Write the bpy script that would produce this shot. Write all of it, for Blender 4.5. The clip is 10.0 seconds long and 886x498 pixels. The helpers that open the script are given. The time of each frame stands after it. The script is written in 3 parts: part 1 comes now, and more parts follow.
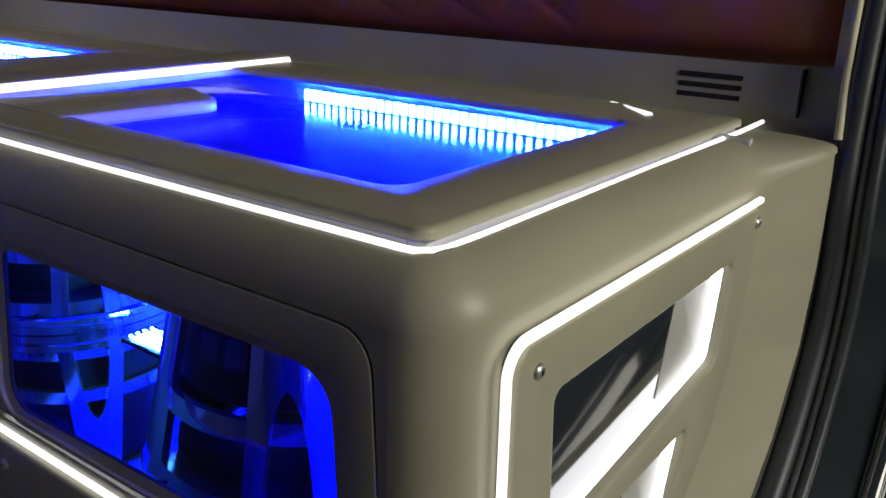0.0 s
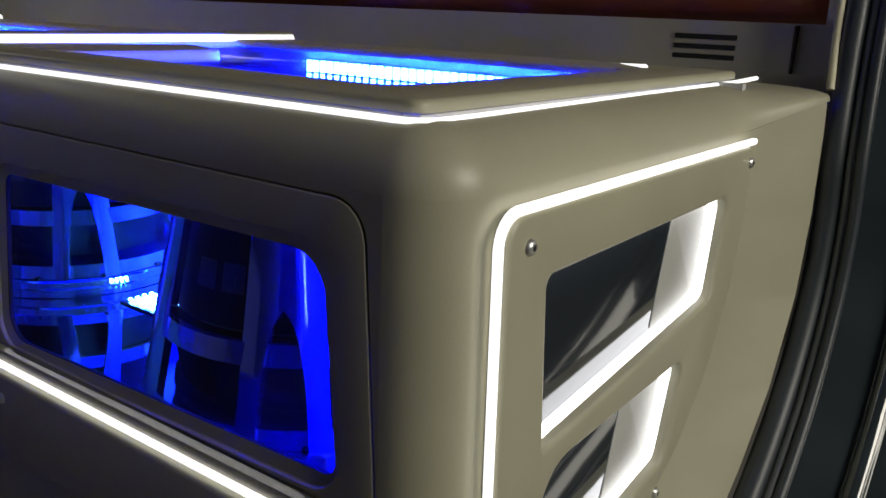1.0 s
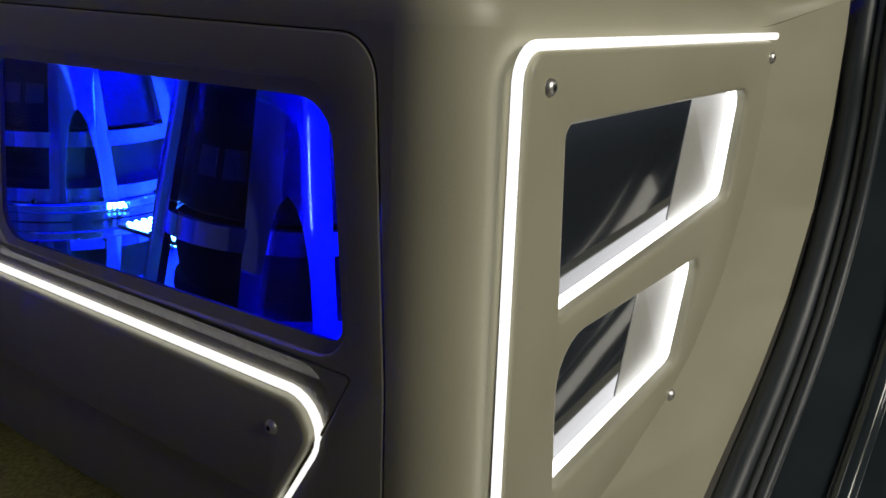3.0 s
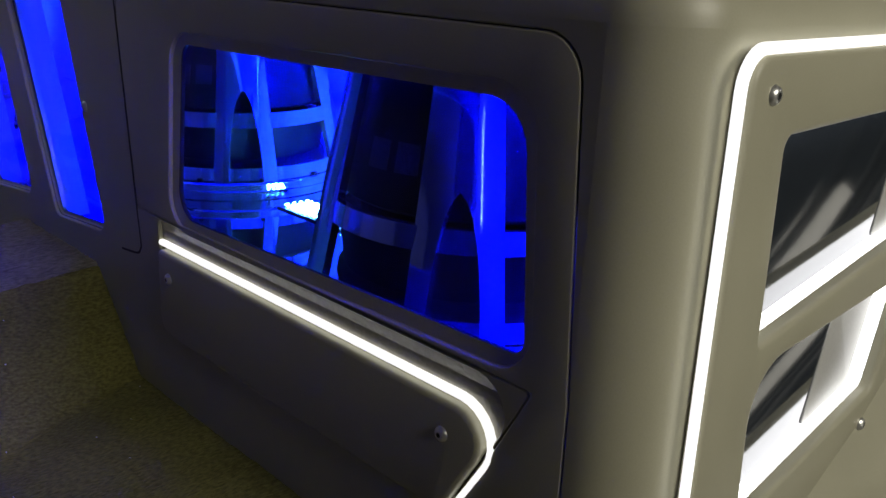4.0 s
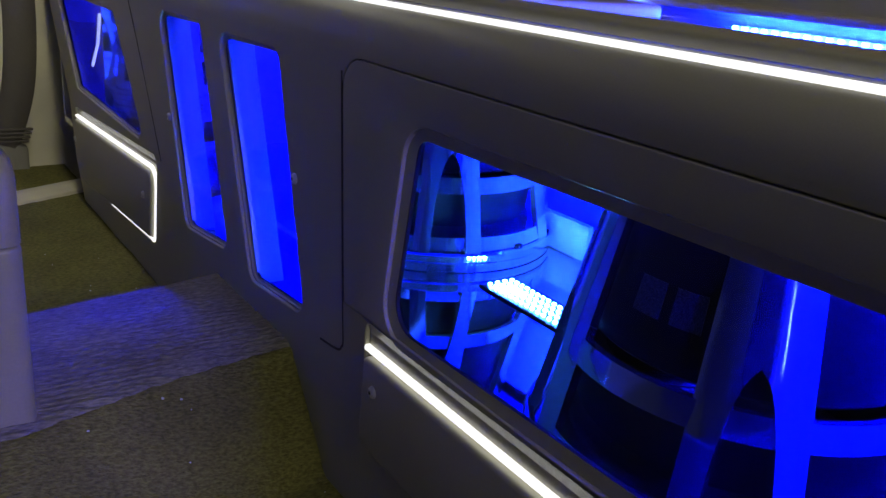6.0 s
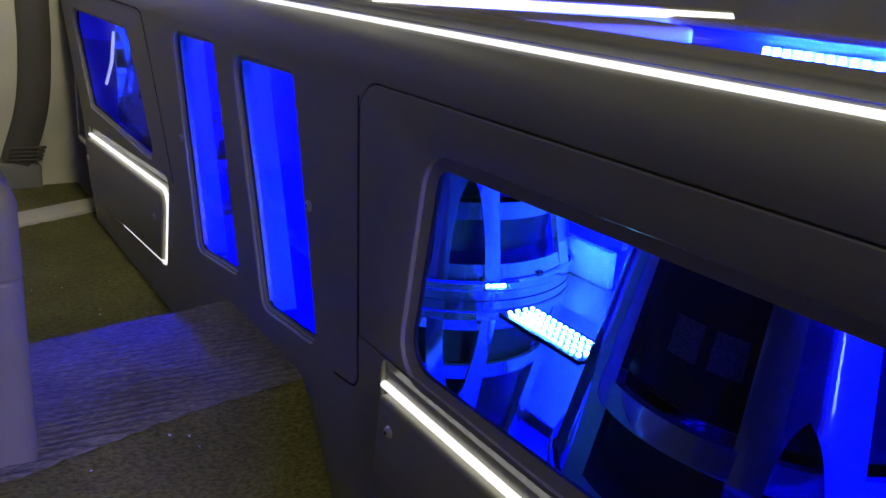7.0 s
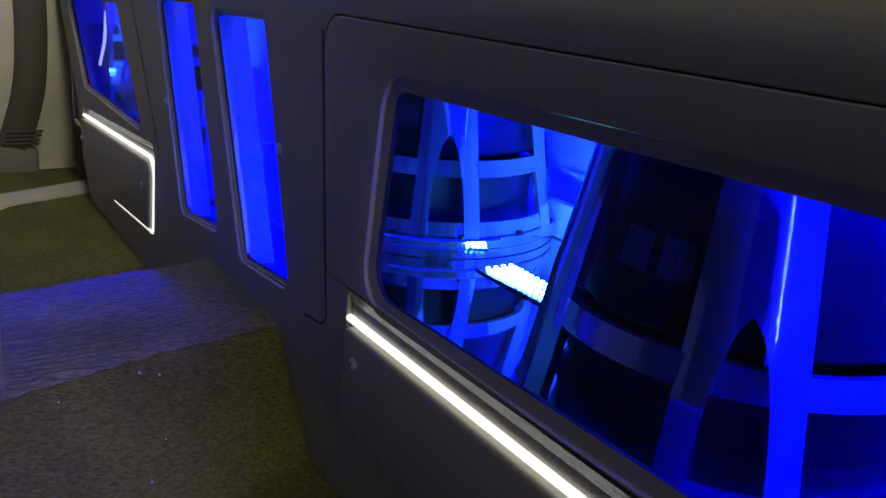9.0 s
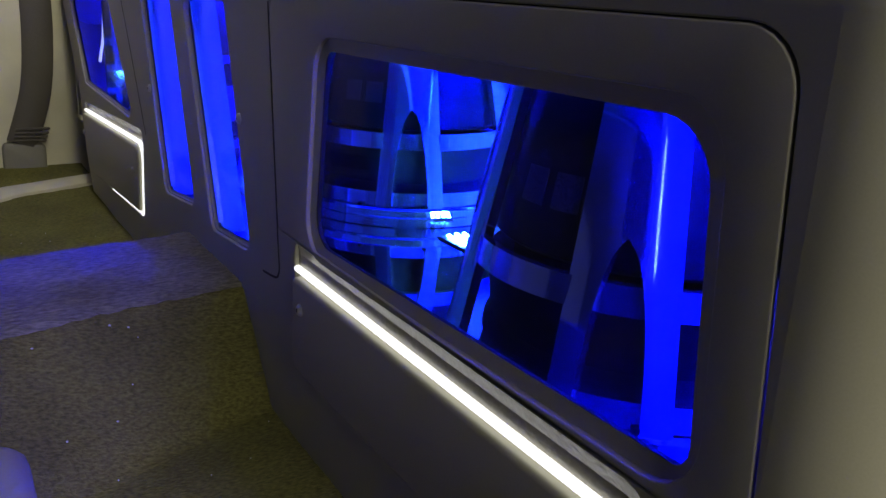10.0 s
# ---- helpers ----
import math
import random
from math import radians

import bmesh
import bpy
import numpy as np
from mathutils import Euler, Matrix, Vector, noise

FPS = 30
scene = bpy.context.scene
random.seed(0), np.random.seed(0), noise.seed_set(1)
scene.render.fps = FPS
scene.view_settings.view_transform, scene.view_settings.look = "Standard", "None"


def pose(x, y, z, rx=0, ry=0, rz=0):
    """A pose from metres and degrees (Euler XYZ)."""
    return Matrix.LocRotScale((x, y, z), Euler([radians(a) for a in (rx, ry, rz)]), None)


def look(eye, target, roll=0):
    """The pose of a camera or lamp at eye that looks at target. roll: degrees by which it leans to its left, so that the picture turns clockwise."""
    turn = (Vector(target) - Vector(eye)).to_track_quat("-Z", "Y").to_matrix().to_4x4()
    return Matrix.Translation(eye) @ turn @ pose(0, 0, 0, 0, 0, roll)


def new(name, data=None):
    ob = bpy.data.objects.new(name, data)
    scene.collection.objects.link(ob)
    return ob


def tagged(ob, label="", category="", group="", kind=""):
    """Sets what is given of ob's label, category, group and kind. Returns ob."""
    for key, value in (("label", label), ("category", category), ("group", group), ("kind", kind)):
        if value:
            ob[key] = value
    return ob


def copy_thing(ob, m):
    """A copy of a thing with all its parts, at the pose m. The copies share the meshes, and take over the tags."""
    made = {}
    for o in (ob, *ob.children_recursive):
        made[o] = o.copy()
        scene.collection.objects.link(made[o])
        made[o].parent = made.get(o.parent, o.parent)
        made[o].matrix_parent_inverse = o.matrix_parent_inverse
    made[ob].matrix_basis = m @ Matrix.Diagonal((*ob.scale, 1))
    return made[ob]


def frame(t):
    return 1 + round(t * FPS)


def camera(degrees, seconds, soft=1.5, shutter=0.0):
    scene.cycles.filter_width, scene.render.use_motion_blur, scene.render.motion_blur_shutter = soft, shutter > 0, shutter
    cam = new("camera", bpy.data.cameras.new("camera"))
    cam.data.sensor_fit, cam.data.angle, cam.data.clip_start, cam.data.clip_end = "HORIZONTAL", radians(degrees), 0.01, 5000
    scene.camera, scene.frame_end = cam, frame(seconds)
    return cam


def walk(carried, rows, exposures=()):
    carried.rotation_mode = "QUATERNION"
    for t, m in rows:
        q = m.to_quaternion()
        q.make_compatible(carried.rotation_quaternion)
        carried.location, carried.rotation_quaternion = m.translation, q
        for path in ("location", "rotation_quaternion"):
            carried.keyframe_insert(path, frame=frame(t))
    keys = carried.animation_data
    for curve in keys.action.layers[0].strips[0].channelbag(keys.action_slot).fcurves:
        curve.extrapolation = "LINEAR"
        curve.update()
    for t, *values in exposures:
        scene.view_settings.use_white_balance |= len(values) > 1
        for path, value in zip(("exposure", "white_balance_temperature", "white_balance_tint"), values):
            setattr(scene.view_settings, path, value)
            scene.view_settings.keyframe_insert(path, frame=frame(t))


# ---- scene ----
cam = camera(55.0, 10.0)
PATH = [
    (0, (0.204, -0.329, 0.741), (-0.905, 1.211, 0.11), 1.8),
    (0.5, (0.225, -0.346, 0.696), (-0.896, 1.208, 0.121), 2.0),
    (1, (0.232, -0.353, 0.652), (-0.901, 1.204, 0.112), 2.2),
    (1.5, (0.237, -0.359, 0.606), (-0.889, 1.204, 0.065), 2.2),
    (2, (0.234, -0.363, 0.594), (-0.875, 1.207, 0.042), 2.3),
    (3.5, (0.211, -0.35, 0.557), (-0.961, 1.159, -0.034), 2.7),
    (4, (0.178, -0.355, 0.574), (-1.157, 0.996, -0.054), 2.5),
    (4.5, (0.148, -0.368, 0.597), (-1.301, 0.841, -0.065), 3.2),
    (5, (0.084, -0.346, 0.602), (-1.424, 0.793, -0.053), 4.2),
    (5.5, (0.041, -0.335, 0.623), (-1.486, 0.775, -0.036), 4.5),
    (7, (-0.023, -0.31, 0.633), (-1.594, 0.759, 0.01), 4.5),
    (7.5, (-0.018, -0.315, 0.634), (-1.595, 0.751, 0.02), 4.5),
    (8, (-0.015, -0.311, 0.629), (-1.602, 0.746, 0.026), 4.3),
    (8.5, (-0.004, -0.301, 0.6), (-1.598, 0.751, 0.005), 4.3),
    (9, (0.018, -0.288, 0.576), (-1.577, 0.764, -0.019), 4.1),
    (9.5, (0.045, -0.274, 0.552), (-1.549, 0.779, -0.038), 4.2),
    (10, (0.111, -0.257, 0.551), (-1.521, 0.744, -0.029), 2.7),
]
walk(cam, [(t, look(eye, target, roll)) for t, eye, target, roll in PATH], [(0.0, 0.05), (4.0, -0.05), (5.5, 0.08), (7.0, -0.03), (9.0, -0.06), (10.0, 0.22)])

# ---- world and lamps ----
world = bpy.data.worlds.new("night")
scene.world = world
world.use_nodes = True
world.node_tree.nodes["Background"].inputs[0].default_value = (0.9, 0.95, 1.0, 1)
world.node_tree.nodes["Background"].inputs[1].default_value = 0.0006


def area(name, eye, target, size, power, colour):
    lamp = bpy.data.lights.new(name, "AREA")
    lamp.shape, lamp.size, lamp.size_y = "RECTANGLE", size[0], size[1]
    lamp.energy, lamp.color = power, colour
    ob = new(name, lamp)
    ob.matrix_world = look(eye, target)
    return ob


# an area lamp stands for the lit workshop outside; two unseen fills are added
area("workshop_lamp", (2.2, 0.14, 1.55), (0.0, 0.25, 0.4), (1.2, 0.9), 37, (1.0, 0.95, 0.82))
area("floor_fill", (-1.60, 0.05, 1.15), (-0.9, -0.15, 0.2), (0.25, 0.10), 0.45, (1.0, 0.97, 0.86))
# unseen fill, added to brighten the far pillar
area("pillar_fill", (-1.35, -0.02, 1.0), (-1.76, -0.08, 0.2), (0.06, 0.03), 1.1, (1.0, 0.95, 0.72))

# ---- materials ----


def mat(name, colour, rough=0.5, metal=0.0, grain=0.0, grain_size=400, mottle=0.12, mottle_size=9, coat=0.0, bump=0.15, spec=0.5, deep=0.001, streak=1.0):
    """A surface with a fine grain and a broad mottle."""
    m = bpy.data.materials.new(name)
    m.use_nodes = True
    n, l = m.node_tree.nodes, m.node_tree.links
    b = n["Principled BSDF"]
    co = n.new("ShaderNodeTexCoord")
    big = n.new("ShaderNodeTexNoise")
    big.inputs["Scale"].default_value, big.inputs["Detail"].default_value = mottle_size, 4
    fine = n.new("ShaderNodeTexNoise")
    fine.inputs["Scale"].default_value, fine.inputs["Detail"].default_value = grain_size, 3
    l.new(co.outputs["Object"], big.inputs["Vector"])
    if streak != 1.0:
        mp = n.new("ShaderNodeMapping")
        mp.inputs["Scale"].default_value = (1.0, streak, 1.0)
        l.new(co.outputs["Object"], mp.inputs["Vector"])
        l.new(mp.outputs[0], fine.inputs["Vector"])
    else:
        l.new(co.outputs["Object"], fine.inputs["Vector"])
    ramp = n.new("ShaderNodeMapRange")
    ramp.inputs["From Min"].default_value, ramp.inputs["From Max"].default_value = 0.3, 0.7
    ramp.inputs["To Min"].default_value, ramp.inputs["To Max"].default_value = 1 - mottle, 1 + mottle
    l.new(big.outputs["Fac"], ramp.inputs["Value"])
    ramp2 = n.new("ShaderNodeMapRange")
    ramp2.inputs["From Min"].default_value, ramp2.inputs["From Max"].default_value = 0.3, 0.7
    ramp2.inputs["To Min"].default_value, ramp2.inputs["To Max"].default_value = 1 - grain, 1 + grain
    l.new(fine.outputs["Fac"], ramp2.inputs["Value"])
    mul = n.new("ShaderNodeMath")
    mul.operation = "MULTIPLY"
    l.new(ramp.outputs[0], mul.inputs[0])
    l.new(ramp2.outputs[0], mul.inputs[1])
    mix = n.new("ShaderNodeVectorMath")
    mix.operation = "SCALE"
    mix.inputs[0].default_value = colour
    l.new(mul.outputs[0], mix.inputs["Scale"])
    l.new(mix.outputs[0], b.inputs["Base Color"])
    rr = n.new("ShaderNodeMapRange")
    rr.inputs["To Min"].default_value, rr.inputs["To Max"].default_value = max(0.0, rough * 0.8), min(1.0, rough * 1.2)
    l.new(big.outputs["Fac"], rr.inputs["Value"])
    l.new(rr.outputs[0], b.inputs["Roughness"])
    b.inputs["Metallic"].default_value = metal
    b.inputs["Coat Weight"].default_value = coat
    b.inputs["Specular IOR Level"].default_value = spec
    if bump:
        bu = n.new("ShaderNodeBump")
        bu.inputs["Strength"].default_value, bu.inputs["Distance"].default_value = bump, deep
        l.new(fine.outputs["Fac"], bu.inputs["Height"])
        l.new(bu.outputs[0], b.inputs["Normal"])
    return m


def glow(name, colour, strength):
    m = bpy.data.materials.new(name)
    m.use_nodes = True
    b = m.node_tree.nodes["Principled BSDF"]
    b.inputs["Base Color"].default_value = (0.8, 0.8, 0.8, 1)
    b.inputs["Emission Color"].default_value = (*colour, 1)
    b.inputs["Emission Strength"].default_value = strength
    return m


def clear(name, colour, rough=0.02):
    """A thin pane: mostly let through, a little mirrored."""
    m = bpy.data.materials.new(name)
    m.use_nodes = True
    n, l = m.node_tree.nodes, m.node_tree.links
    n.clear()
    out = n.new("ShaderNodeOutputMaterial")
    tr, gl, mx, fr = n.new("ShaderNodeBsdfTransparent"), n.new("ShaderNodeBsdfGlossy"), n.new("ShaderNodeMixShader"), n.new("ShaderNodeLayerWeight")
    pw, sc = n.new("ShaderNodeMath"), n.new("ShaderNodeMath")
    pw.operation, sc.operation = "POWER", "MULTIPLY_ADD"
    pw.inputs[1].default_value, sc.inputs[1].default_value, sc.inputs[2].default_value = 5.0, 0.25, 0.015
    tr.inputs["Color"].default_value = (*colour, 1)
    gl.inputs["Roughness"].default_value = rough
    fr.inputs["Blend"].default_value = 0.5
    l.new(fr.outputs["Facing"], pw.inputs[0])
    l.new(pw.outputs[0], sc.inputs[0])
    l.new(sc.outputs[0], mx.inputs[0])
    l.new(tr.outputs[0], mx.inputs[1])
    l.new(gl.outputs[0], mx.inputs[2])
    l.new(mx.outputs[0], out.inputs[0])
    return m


SKIN = mat("beige moulded skin", (0.388, 0.374, 0.275), 0.42, grain=0.03, grain_size=900, mottle=0.05, bump=0.035)
WRINKLE = mat("wrinkled glossy lining", (0.34, 0.32, 0.25), 0.2, grain=0.1, grain_size=220, bump=0.6)
# the lid's base colour holds the blue that the diodes cast on it
LID = mat("glossy lid with blue light in its colour", (0.008, 0.014, 0.75), 0.13, mottle=0.3, mottle_size=14, bump=0.03)
GROOVE = mat("dark joint", (0.03, 0.028, 0.025), 0.7)
WHITE_LED = glow("white light strip", (1.0, 0.99, 0.98), 1.15)
SIDE_LED = glow("white recess light", (0.97, 0.97, 1.0), 3.0)
BLUE_LED = glow("blue light dot", (0.0001, 0.0008, 1.0), 8000.0)
CYAN_LED = glow("cool diode of the board", (0.10, 0.55, 1.0), 760.0)
TOP_LED = glow("blue dot under the top window", (0.0045, 0.022, 1.0), 5000.0)
TUBE_LED = glow("unseen tube lighting the near spoke", (0.012, 0.02, 1.0), 900.0)
STRIP = mat("light strip tape", (0.5, 0.5, 0.55), 0.4)
# the tint puts the diodes' blue light into whatever shows through
PANE = clear("acrylic with blue light in its tint", (0.62, 0.68, 1.0))
SMOKE = mat("smoked mirror glass", (0.02, 0.024, 0.03), 0.08, mottle=0.1, bump=0.0, coat=0.3)
MIRROR = mat("polished mirror acrylic", (0.75, 0.77, 0.8), 0.035, metal=1.0, mottle=0.03, bump=0.0)
LINING = mat("grey lining panel", (0.6, 0.6, 0.62), 0.25, mottle=0.15)
# the base colour carries the blue light that falls on the cheeks
CHEEK = mat("cheek with blue light in its colour", (0.26, 0.30, 0.62), 0.14, metal=0.4, mottle=0.2, mottle_size=20, bump=0.03)
BOARD = mat("pale grey board", (0.42, 0.42, 0.40), 0.5, grain=0.04)
ALU = mat("polished aluminium", (0.78, 0.80, 0.85), 0.10, metal=0.97, grain=0.03, grain_size=300, mottle=0.06, bump=0.015)
BLACK = mat("black motor casing", (0.005, 0.005, 0.0055), 0.35, mottle=0.2, spec=0.2)
CONE = mat("black pulp cone", (0.005, 0.005, 0.0055), 0.7, grain=0.2, spec=0.15)
BADGE = mat("glittering dark label", (0.05, 0.05, 0.055), 0.3, metal=0.5, grain=0.8, grain_size=900)
STEEL = mat("stainless screw", (0.8, 0.8, 0.78), 0.33, metal=0.85, bump=0.0)
CARPET = mat("olive grey carpet", (0.148, 0.142, 0.046), 0.95, grain=0.38, grain_size=420, mottle=0.28, mottle_size=6, bump=1.0, spec=0.1, deep=0.003, streak=0.4)
LEATHER = mat("cognac leather", (0.36, 0.095, 0.046), 0.38, grain=0.08, grain_size=500, mottle=0.12, bump=0.25)
TRIM = mat("pale pillar trim", (0.60, 0.57, 0.41), 0.55, grain=0.04, grain_size=700)
BELT = mat("taupe belt cover", (0.085, 0.075, 0.060), 0.6, grain=0.08)
RUBBER = mat("black rubber seal", (0.034, 0.041, 0.050), 0.40, grain=0.1, bump=0.2)
SEALGREY = mat("grey rubber lip", (0.085, 0.095, 0.105), 0.38, grain=0.1, bump=0.2)
PAINT = mat("black car paint", (0.028, 0.037, 0.044), 0.12, coat=1.0, bump=0.0, mottle=0.2)
PLASTIC = mat("pale grey plastic", (0.21, 0.20, 0.165), 0.45, grain=0.04)
MAT = mat("ribbed grey tunnel mat", (0.150, 0.140, 0.125), 0.95, grain=0.34, grain_size=500, mottle=0.18, mottle_size=12, bump=1.0, spec=0.1, deep=0.002, streak=0.25)
CONCRETE = mat("grey of the added ground", (0.25, 0.24, 0.22), 0.8, grain=0.15, mottle=0.2, mottle_size=2)
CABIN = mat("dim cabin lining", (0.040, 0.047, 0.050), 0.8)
SHADE = mat("shade of slots and sockets", (0.01, 0.01, 0.01), 0.8)

# ---- helpers ----
V = Vector


def part(name, bm, material, parent=None, label="", smooth=True):
    """Links a bmesh as one mesh object."""
    bmesh.ops.recalc_face_normals(bm, faces=bm.faces)
    me = bpy.data.meshes.new(name)
    bm.to_mesh(me)
    bm.free()
    me.materials.append(material)
    if smooth:
        me.shade_auto_smooth(angle=radians(38)) if hasattr(me, "shade_auto_smooth") else None
        for p in me.polygons:
            p.use_smooth = True
        me.set_sharp_from_angle(angle=radians(38))
    ob = new(name, me)
    if parent:
        ob.parent = parent
        ob.matrix_parent_inverse = parent.matrix_world.inverted()
    if label:
        tagged(ob, label)
    return ob


def thing(name, at, label, category, group="", kind=""):
    ob = new(name)
    ob.empty_display_size = 0.05
    ob.location = at
    ob.matrix_world = Matrix.Translation(at)
    return tagged(ob, label, category, group, kind)


def roundpoly(pts, r, off=0.0, n=6):
    """A counter-clockwise polygon with rounded corners, moved outwards by off."""
    out, k = [], len(pts)
    rs = r if isinstance(r, (list, tuple)) else [r] * k
    for i in range(k):
        p, a, b = V(pts[i]), V(pts[i - 1]), V(pts[(i + 1) % k])
        d1, d2 = (p - a).normalized(), (b - p).normalized()
        n1, n2 = V((d1.y, -d1.x)), V((d2.y, -d2.x))
        cross = d1.x * d2.y - d1.y * d2.x
        rad = max(rs[i], 1e-4)
        half = math.acos(max(-1, min(1, d1.dot(d2)))) / 2
        s = 1 if cross >= 0 else -1
        c = p - (n1 + n2).normalized() * (s * rad / max(math.cos(half), 0.1))
        a1 = math.atan2(s * n1.y, s * n1.x)
        turn = s * 2 * half
        rr = max(rad + s * off, 1e-4)
        for j in range(n + 1):
            ang = a1 + turn * j / n
            out.append(c + V((math.cos(ang), math.sin(ang))) * rr)
    return out


def fill(bm, loops):
    edges = []
    for loop in loops:
        edges += [bm.edges.get((a, b)) or bm.edges.new((a, b)) for a, b in zip(loop, loop[1:] + loop[:1])]
    bmesh.ops.triangle_fill(bm, use_beauty=True, edges=edges, normal=(0, 0, 1))


def skin(bm, a, b):
    k = len(a)
    for i in range(k):
        bm.faces.new((a[i], a[(i + 1) % k], b[(i + 1) % k], b[i]))


def plate(outer, r, holes, thick, bev, m, steps=3):
    """A plate with rounded corners, rounded rims and holes; its face is the plane z = 0 of m and it goes back to -thick."""
    bm = bmesh.new()
    rims = [(outer, r, 1)] + [(h, hr, -1) for h, hr in holes]
    tops, bottoms = [], []
    for pts, rad, sign in rims:
        last = None
        for s in range(steps + 1):
            a = math.pi / 2 * s / steps
            o, d = -sign * bev * (1 - math.sin(a)), -bev * (1 - math.cos(a))
            ring = [bm.verts.new((p.x, p.y, d)) for p in roundpoly(pts, rad, o)]
            if last:
                skin(bm, last, ring)
            else:
                tops.append(ring)
            last = ring
        ring = [bm.verts.new((p.x, p.y, -thick)) for p in roundpoly(pts, rad, 0)]
        skin(bm, last, ring)
        bottoms.append(ring)
    fill(bm, tops)
    fill(bm, bottoms)
    bm.transform(m)
    return bm


FRONT = Matrix(((1, 0, 0, 0), (0, 0, -1, 0), (0, 1, 0, 0), (0, 0, 0, 1)))   # (u, v) -> x, z; faces -y
SIDE = Matrix(((0.02, 0, 1, -0.001), (1, 0, 0, 0), (0, 1, 0, 0), (0, 0, 0, 1)))     # (u, v) -> y, z; faces +x
FLAT = Matrix.Identity(4)                                                  # faces up


def at(m, d):
    """m with its plane pushed out along its normal by d."""
    return m @ Matrix.Translation((0, 0, d))


def sweep(path, profile, normal=None, closed=False, cap=True):
    """A profile of (side, up) pairs along a path of points; up is the normal."""
    bm = bmesh.new()
    pts = [V(p) for p in path]
    rings = []
    for i, p in enumerate(pts):
        a = pts[i - 1] if i or closed else p
        b = pts[(i + 1) % len(pts)] if i < len(pts) - 1 or closed else p
        d = (b - a).normalized()
        up = V(normal(p) if callable(normal) else normal or (0, 0, 1))
        side = d.cross(up).normalized()
        up = side.cross(d).normalized()
        rings.append([bm.verts.new(p + side * u + up * v) for u, v in profile])
    for a, b in zip(rings, rings[1:] + (rings[:1] if closed else [])):
        skin(bm, a, b)
    if cap and not closed:
        bm.faces.new(rings[0])
        bm.faces.new(rings[-1][::-1])
    return bm


def bead(w, h, n=5):
    """A profile: a flat strip with a rounded top."""
    return [(-w / 2, -h)] + [(w / 2 * -math.cos(math.pi * i / n), h * 0.6 * math.sin(math.pi * i / n)) for i in range(n + 1)] + [(w / 2, -h)]


def round_profile(r, n=10):
    return [(r * math.cos(2 * math.pi * i / n), r * math.sin(2 * math.pi * i / n)) for i in range(n)]


def lathe(profile, n=48, close=True):
    """A ring of (radius, z) pairs turned about z."""
    bm = bmesh.new()
    rings = [[bm.verts.new((r * math.cos(2 * math.pi * i / n), r * math.sin(2 * math.pi * i / n), z)) for i in range(n)] for r, z in profile]
    for a, b in zip(rings, rings[1:] + (rings[:1] if close else [])):
        skin(bm, a, b)
    return bm


def grid(f, nu, nv, thick=None):
    """A sheet from f(u, v), u and v from 0 to 1."""
    bm = bmesh.new()
    vs = [[bm.verts.new(f(i / nu, j / nv)) for j in range(nv + 1)] for i in range(nu + 1)]
    for i in range(nu):
        for j in range(nv):
            bm.faces.new((vs[i][j], vs[i + 1][j], vs[i + 1][j + 1], vs[i][j + 1]))
    if thick:
        bmesh.ops.recalc_face_normals(bm, faces=bm.faces)
        bmesh.ops.solidify(bm, geom=bm.faces, thickness=thick)
    return bm


def box(x0, x1, y0, y1, z0, z1, bev=0.002, seg=2):
    bm = bmesh.new()
    bmesh.ops.create_cube(bm, size=1)
    bm.transform(Matrix.Translation(((x0 + x1) / 2, (y0 + y1) / 2, (z0 + z1) / 2)) @ Matrix.Diagonal((x1 - x0, y1 - y0, z1 - z0, 1)))
    if bev:
        bmesh.ops.bevel(bm, geom=bm.edges, offset=bev, segments=seg, affect="EDGES", profile=0.5)
    return bm


def spline(pts, n=8):
    """Points along a smooth curve through pts."""
    out, p = [], [V(q) for q in pts]
    p = [2 * p[0] - p[1]] + p + [2 * p[-1] - p[-2]]
    for i in range(1, len(p) - 2):
        for j in range(n):
            t = j / n
            a, b, c, d = p[i - 1:i + 3]
            out.append(0.5 * ((2 * b) + (c - a) * t + (2 * a - 5 * b + 4 * c - d) * t * t + (3 * b - a - 3 * c + d) * t ** 3))
    return out + [p[-2]]


# ---- setting ----
FLOOR, TOP = 0.150, 0.6025
HUMP = 0.250
ZS = 0.552   # where the shoulder begins


def floor_height(x, y):
    """The footwell with the tunnel along its middle."""
    xr = -0.697 + 0.060 * min(1, max(0, -y / 0.25)) ** 1.6
    d = max((x - xr) / (0.085 + 0.25 * min(0.3, max(0, -y))), (-0.918 - 0.16 * max(-0.3, min(0, y)) - x) / 0.06)
    k = 0.022
    d = d if d > k else (0 if d < -k else (d + k) ** 2 / (4 * k))
    s = 1 - min(1, d)
    s = s if s > 0.2 else 0.2 * (s / 0.2) ** 1.6
    z = FLOOR + (HUMP - FLOOR) * s
    return z + 0.0025 * noise.noise(V((x * 9, y * 9, 0))) + 0.0012 * noise.noise(V((x * 60, y * 60, 3)))



def floor_x(u):
    """Closer rows of pile over the tunnel."""
    return -1.97 + 5.1 * u if u < 0.2 else (-0.95 + 0.8 * (u - 0.2) if u < 0.7 else -0.55 + 3.5 * (u - 0.7))


